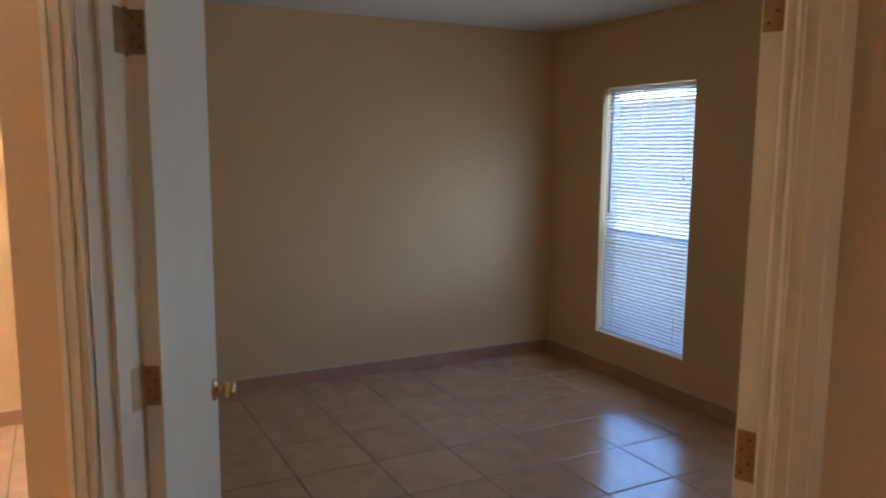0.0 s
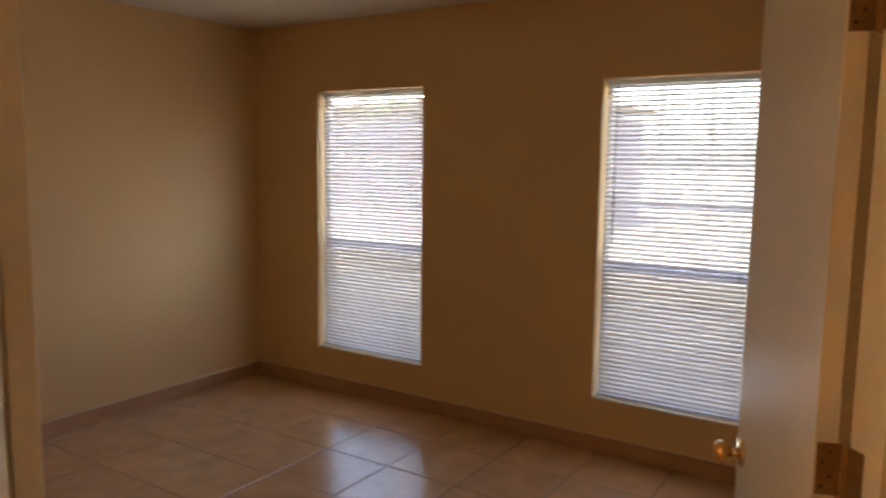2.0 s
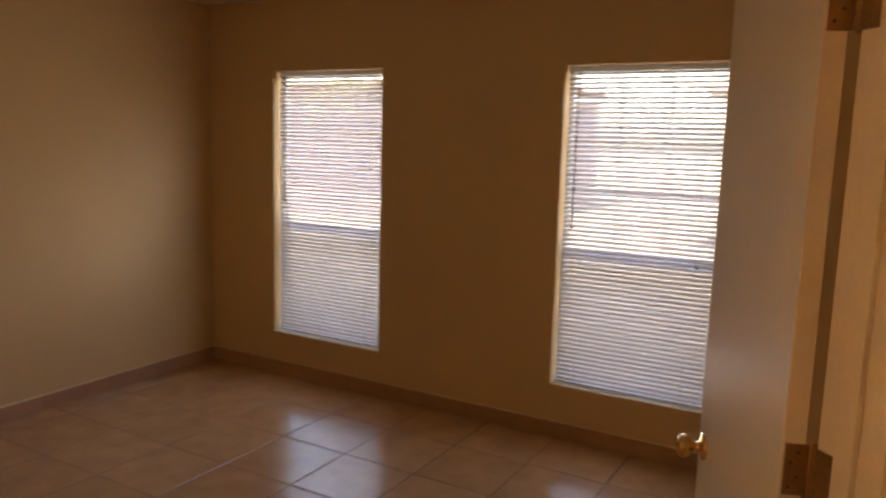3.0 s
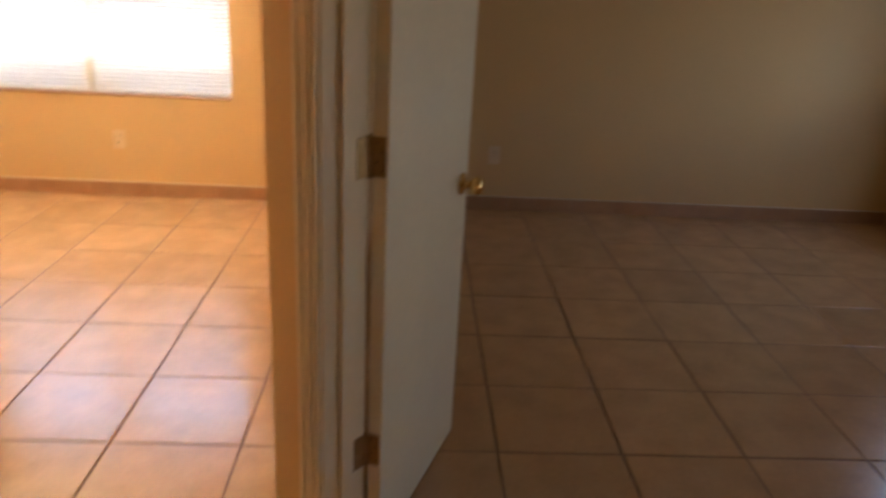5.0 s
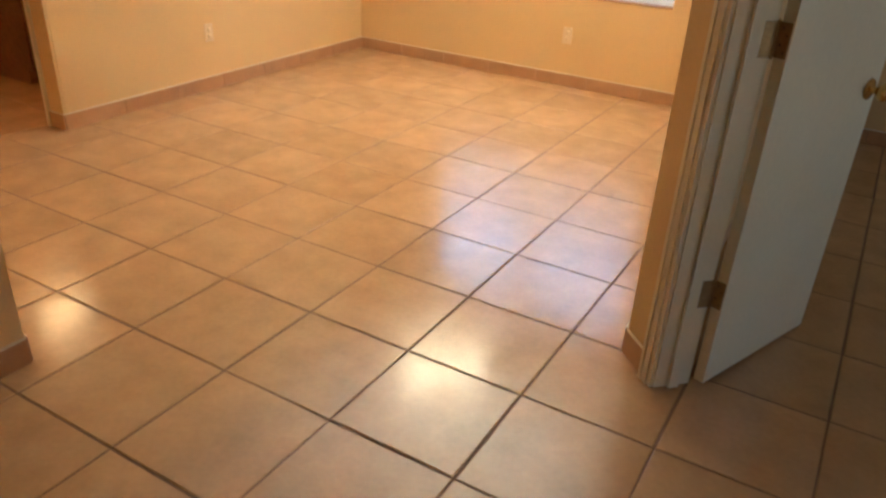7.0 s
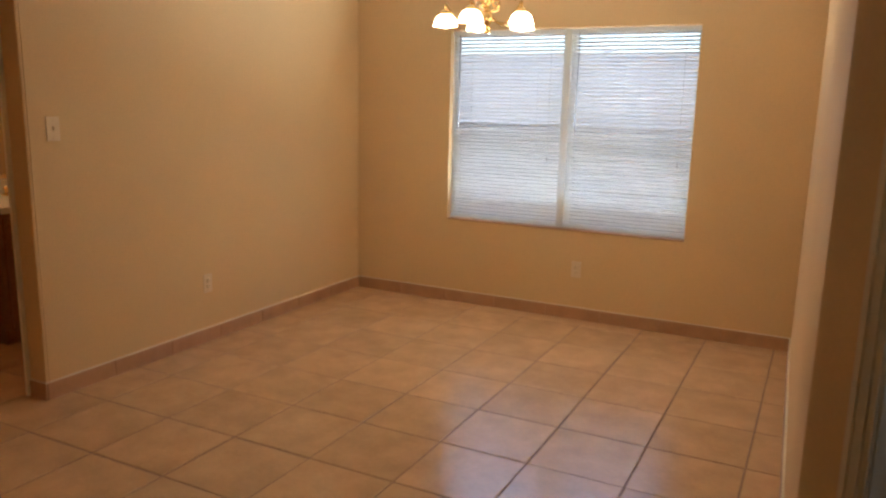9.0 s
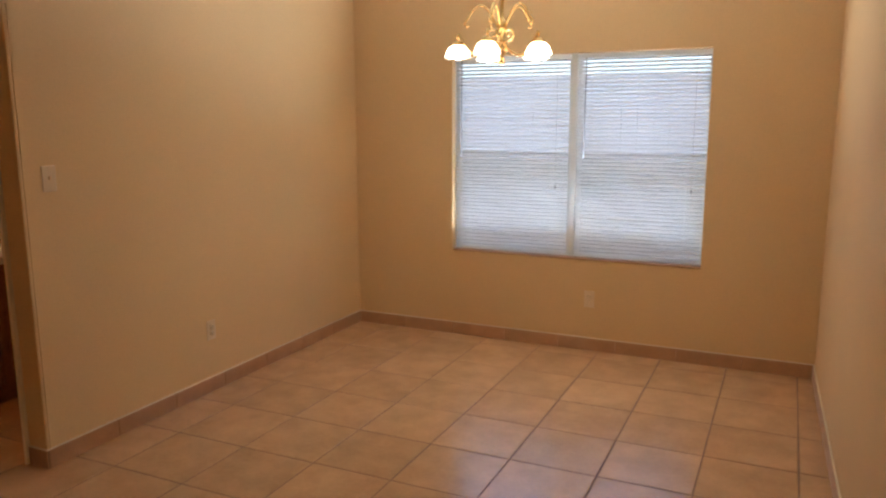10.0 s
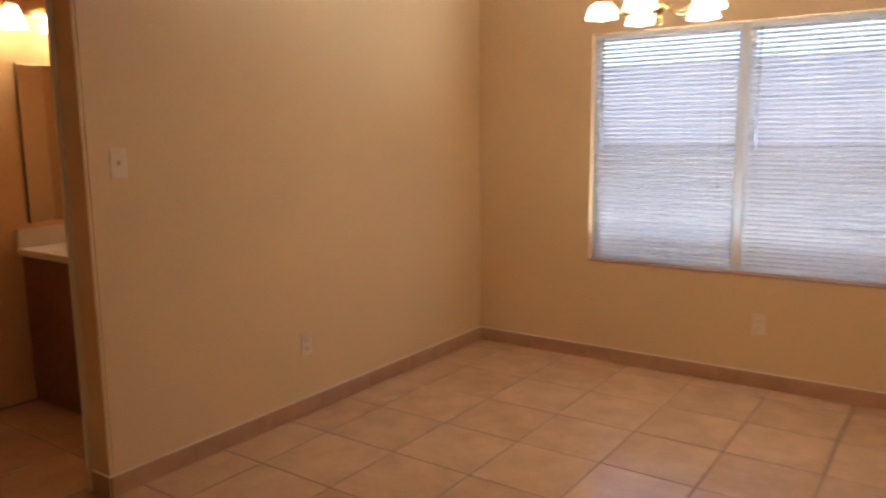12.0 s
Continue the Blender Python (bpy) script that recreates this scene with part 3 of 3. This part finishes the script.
for k in range(4):
    at = Matrix.Translation((-4.85, 0.76 + 0.21 * k, 2.08))
    part("arm", tube(bmesh.new(), [(-4.926, 0.76 + 0.21 * k, 2.09), (-4.88, 0.76 + 0.21 * k, 2.105), (-4.85, 0.76 + 0.21 * k, 2.08)], 0.008, 8), BRASS, lamp)
    part("shade", lathe(bmesh.new(), [(0.0, 0.004), (0.025, 0.0), (0.040, -0.03), (0.052, -0.07), (0.066, -0.115), (0.063, -0.116), (0.049, -0.07), (0.036, -0.032), (0.0, -0.01)], at, 18), BATHGLOW, lamp, "lit glass shade")


# ---- outdoors ----
structure("ground", box((-120, -120, -0.4), (160, 160, -0.16)), GRASS, "lawn around the house reaching far away", "ground")
structure("pavement", box((-8, -12, -0.1595), (EAST + 1.1, 7.0, -0.10)), CONCRETE, "pale concrete yard slab around the house", "pavement")
structure("foundation", box((-5.3, -3.6, -0.3), (EAST + 0.15, NORTH + 0.15, -0.0125)), CONCRETE, "concrete foundation slab", "foundation")


def house(name, m, wide, deep, high, stucco, label, porch, windows, px=0.0):
    """A single-storey neighbour: front along x at y = 0 facing -y."""
    h = empty(name, m, label, "house")
    part("wall", box((-wide / 2, 0, 0), (wide / 2, deep, high)), stucco, h)
    bm = bmesh.new()
    o = 0.6
    lo = [bm.verts.new(p) for p in ((-wide / 2 - o, -o, high + 0.18), (wide / 2 + o, -o, high + 0.18), (wide / 2 + o, deep + o, high + 0.18), (-wide / 2 - o, deep + o, high + 0.18))]
    hi = [bm.verts.new(p) for p in ((-wide / 2 + deep / 2, deep / 2, high + 1.7), (wide / 2 - deep / 2, deep / 2, high + 1.7))]
    bm.faces.new(lo[::-1])
    bm.faces.new((lo[0], lo[1], hi[1], hi[0]))
    bm.faces.new((lo[2], lo[3], hi[0], hi[1]))
    bm.faces.new((lo[1], lo[2], hi[1]))
    bm.faces.new((lo[3], lo[0], hi[0]))
    part("roof", bm, SHINGLE, h)
    bm = bmesh.new()
    add_box(bm, (-wide / 2 - o, -o - 0.02, high), (wide / 2 + o, -o, high + 0.2))
    add_box(bm, (-wide / 2 - o, -o, high), (wide / 2 + o, -0.001, high + 0.02))
    part("fascia", bm, TRIMWHITE, h, "white fascia and soffit")
    for x in windows:
        w = part("window", box((x - 0.5, -0.02, 0.9), (x + 0.5, 0.03, 2.1)), DARKGLASS, h)
        bm = bmesh.new()
        for a in ((x - 0.58, x - 0.5, 0.82, 2.18), (x + 0.5, x + 0.58, 0.82, 2.18), (x - 0.5, x + 0.5, 0.82, 0.9), (x - 0.5, x + 0.5, 2.1, 2.18), (x - 0.5, x + 0.5, 1.48, 1.53)):
            add_box(bm, (a[0], -0.05, a[2]), (a[1], -0.021, a[3]))
        part("frame", bm, TRIMWHITE, w, "white frame")
    if porch:
        for x in (-3.4, -1.7, 0.0, 1.7, 3.4):
            part("porch_post", box((px + x - 0.07, -1.62, 0), (px + x + 0.07, -1.48, high - 0.3), 0.01), TRIMWHITE, h, "white porch post")
        part("porch_beam", box((px - 3.6, -1.66, high - 0.3), (px + 3.6, -1.44, high - 0.05), 0.01), TRIMWHITE, h, "white porch beam")
        part("porch_roof", box((px - 3.9, -1.9, high - 0.05), (px + 3.9, -0.601, high + 0.05)), SHINGLE, h)
        bm = box((px - 3.4, -1.57, 0.85), (px + 3.4, -1.53, 0.92))
        for k in range(34):
            add_box(bm, (px - 3.3 + 0.2 * k, -1.565, 0.1), (px - 3.27 + 0.2 * k, -1.535, 0.85))
        part("railing", bm, TRIMWHITE, h, "white porch railing")
    return h


house("neighbour_house", pose(13.5, -5.6, -0.16, 0, 0, -90), 13.6, 8, 2.6, STUCCO, "dusky pink stucco house with a white porch", True, (3.5,), -3.1)
house("neighbour_house", pose(13.0, 13.2, -0.16, 0, 0, -90), 14.0, 8, 2.9, STUCCO, "dusky pink stucco house facing the bedroom windows", False, (-5.6,))


def privacy_fence(y, x0, x1, high):
    """Boarded fence along x: boards on the near face, posts and rails behind."""
    f = empty("privacy_fence", pose(0, y, -0.161), "pale grey boarded privacy fence outside the dining window", "fence")
    me = bpy.data.meshes.new("board")
    bm = box((-0.068, -0.009, 0.03), (0.068, 0.009, high), 0.003)
    bm.to_mesh(me)
    bm.free()
    me.materials.append(FENCE)
    n = int((x1 - x0) / 0.14)
    for k in range(n):
        shared("board", me, pose(x0 + 0.14 * (k + 0.5), random.uniform(-0.002, 0.002), random.uniform(-0.008, 0.006), 0, random.uniform(-0.25, 0.25), 0), f)
    for z in (0.35, high - 0.3):
        part("rail", box((x0, 0.012, z), (x1, 0.05, z + 0.09)), FENCE, f)
    for k in range(int((x1 - x0) / 2.4) + 1):
        part("post", box((x0 + 2.4 * k, 0.051, 0), (x0 + 2.4 * k + 0.09, 0.14, high + 0.03)), FENCE, f)
    return f


privacy_fence(5.1, -7.0, 3.4, 2.13)


def tree(x, y, high, seed, label):
    rng = random.Random(seed)
    t = empty("tree", pose(x, y, -0.17), label, "tree")
    bm = tube(bmesh.new(), [(0, 0, 0), (0.05, 0.03, high * 0.25), (0.0, 0.1, high * 0.5), (0.1, 0.05, high * 0.8)], [0.17, 0.13, 0.10, 0.03], 10)
    tips = []
    for k in range(11):
        a, z = rng.uniform(0, 6.28), high * rng.uniform(0.35, 0.7)
        reach = high * rng.uniform(0.18, 0.34)
        tip = Vector((reach * math.cos(a), reach * math.sin(a), z + reach * rng.uniform(0.3, 0.9)))
        tube(bm, [(0.02, 0.06, z), tuple(tip * 0.55 + Vector((0, 0, z * 0.45))), tuple(tip)], [0.055, 0.035, 0.012], 6)
        tips.append(tip)
    part("trunk", bm, BARK, t)
    verts, faces = [], []
    for tip in tips + [Vector((0.1, 0.05, high * 0.85))] * 2:
        for k in range(240):
            p = tip + Vector([rng.gauss(0, high * 0.075) for i in range(3)])
            u = Vector([rng.gauss(0, 1) for i in range(3)]).normalized()
            w = u.orthogonal().normalized()
            s = rng.uniform(0.05, 0.09)
            i = len(verts)
            verts += [p - u * s, p + w * s * 0.45, p + u * s, p - w * s * 0.45]
            faces.append((i, i + 1, i + 2, i + 3))
    me = bpy.data.meshes.new("crown")
    me.from_pydata(verts, [], faces)
    me.materials.append(LEAF)
    new("crown", me).parent = t
    return t


tree(9.5, -3.2, 5.2, 4, "leafy tree in the yard outside the bedroom")
tree(10.2, 6.0, 5.8, 9, "spreading leafy tree before the porch house")

# ---- floor: grout bed, tiles one by one, tiled skirting ----
PITCH, X0, Y0 = 0.41, -0.823, -0.352
floor = structure("floor", box((-5.05, -3.4, -0.012), (EAST + 0.1, NORTH + 0.1, -0.0022)), GROUT, "brown grout bed under glazed beige floor tiles", "floor")


def tile_mesh(name, sx, sy, thick, material, edge=0.0025):
    bm = bmesh.new()
    rings = []
    for inset, z in ((0, -thick), (0, -edge * 0.8), (edge * 0.4, -edge * 0.25), (edge, 0)):
        rings.append([bm.verts.new((px * (sx / 2 - inset), py * (sy / 2 - inset), z)) for px, py in ((-1, -1), (1, -1), (1, 1), (-1, 1))])
    for a, b in zip(rings, rings[1:]):
        for k in range(4):
            bm.faces.new((a[k], a[(k + 1) % 4], b[(k + 1) % 4], b[k]))
    bm.faces.new(rings[-1])
    me = bpy.data.meshes.new(name)
    bm.to_mesh(me)
    bm.free()
    me.materials.append(material)
    return me


TILES = [tile_mesh("tile", PITCH - g, PITCH - g, 0.009, TILE) for g in (0.0065, 0.0075, 0.0085)]
rng = random.Random(5)
rest = bmesh.new()
for i in range(-10, 11):
    for j in range(-8, 9):
        cx, cy = X0 + PITCH * (i + 0.5), Y0 + PITCH * (j + 0.5)
        if cx > EAST + 0.1 or cy > NORTH + 0.1 or cx < -4.95 or (cx < -3.6 and not -0.6 < cy < 1.6) or (cx < -1.9 and cy < -1.2):
            continue
        if cy < -1.7:
            add_box(rest, (cx - 0.2008, cy - 0.2008, -0.009), (cx + 0.2008, cy + 0.2008, 0))
        else:
            shared("tile", rng.choice(TILES), pose(cx + rng.uniform(-0.0012, 0.0012), cy + rng.uniform(-0.0012, 0.0012), rng.uniform(-0.0005, 0.0003),
                   rng.uniform(-0.07, 0.07), rng.uniform(-0.07, 0.07), rng.uniform(-0.15, 0.15) + rng.choice((0, 90, 180, 270))), floor)
tagged(part("far_tiles", rest, TILE, floor), kind="stuff")

BASEH = 0.085


def skirting(number, a, b, into):
    """A run of tiled skirting from a to b; into: the way out of the wall."""
    a, b, into = Vector(a), Vector(b), Vector(into).normalized()
    run = b - a
    length, along = run.length, run.normalized()
    angle = math.degrees(math.atan2(along.y, along.x))
    side = 1 if Vector((-along.y, along.x)).dot(into) > 0 else -1
    bed = structure("baseboard_%d" % number, add_box(bmesh.new(), (0, 0.0002 if side > 0 else -0.004, 0), (length, 0.004 if side > 0 else -0.0002, BASEH - 0.002)), GROUT, "tiled skirting along the wall", "baseboard")
    bed.matrix_basis = pose(a.x, a.y, 0.0005, 0, 0, angle)
    n = max(1, round(length / PITCH))
    step = length / n
    me = tile_mesh("base_tile", step - 0.0015, BASEH, 0.008, BASETILE, 0.003)
    for k in range(n):
        m = Matrix.Translation(((k + 0.5) * step, 0.0105 * side, BASEH / 2)) @ Matrix.Rotation(radians(-90 * side), 4, "X")
        shared("base_tile", me, m, bed)
    lo, hi = sorted((0.0004 * side, 0.0095 * side))
    part("caulk_bead", box((0, lo, BASEH + 0.0008), (length, hi, BASEH + 0.006), 0.0015), WHITE, bed, "pale caulk line")


runs = [((WEST + 0.011, NORTH), (PARTY - 0.011, NORTH), (0, -1)), ((WEST, 0.328), (WEST, NORTH), (1, 0)), ((PARTY, NORTH), (-0.2265, 0.06), (-1, 0)),
        (diag(-0.196, -0.1205), diag(-0.072, -0.1205), (-1, -1)), (diag(OPEN + 0.072, -0.1205), diag(1.405, -0.1205), (-1, -1)),
        ((-0.119, NORTH), (EAST - 0.011, NORTH), (0, -1)), ((EAST, NORTH), (EAST, SOUTH), (-1, 0)), ((1.0, SOUTH), (EAST - 0.011, SOUTH), (0, 1)),
        ((-0.13, NORTH - 0.011), (-0.13, 0.15), (1, 0)), ((-1.75, -1.06), (-1.75, -3.2), (1, 0)), ((-1.75, -1.06), (WEST + 0.011, -1.06), (0, 1)),
        ((0.92, -1.08), (2.98, -1.08), (0, -1)), ((WEST, -0.455), (WEST, -1.05), (1, 0)), ((WEST - 0.118, 0.327), (WEST + 0.010, 0.327), (0, -1))]
for k, (a, b, into) in enumerate(runs):
    skirting(k + 1, a, b, into)
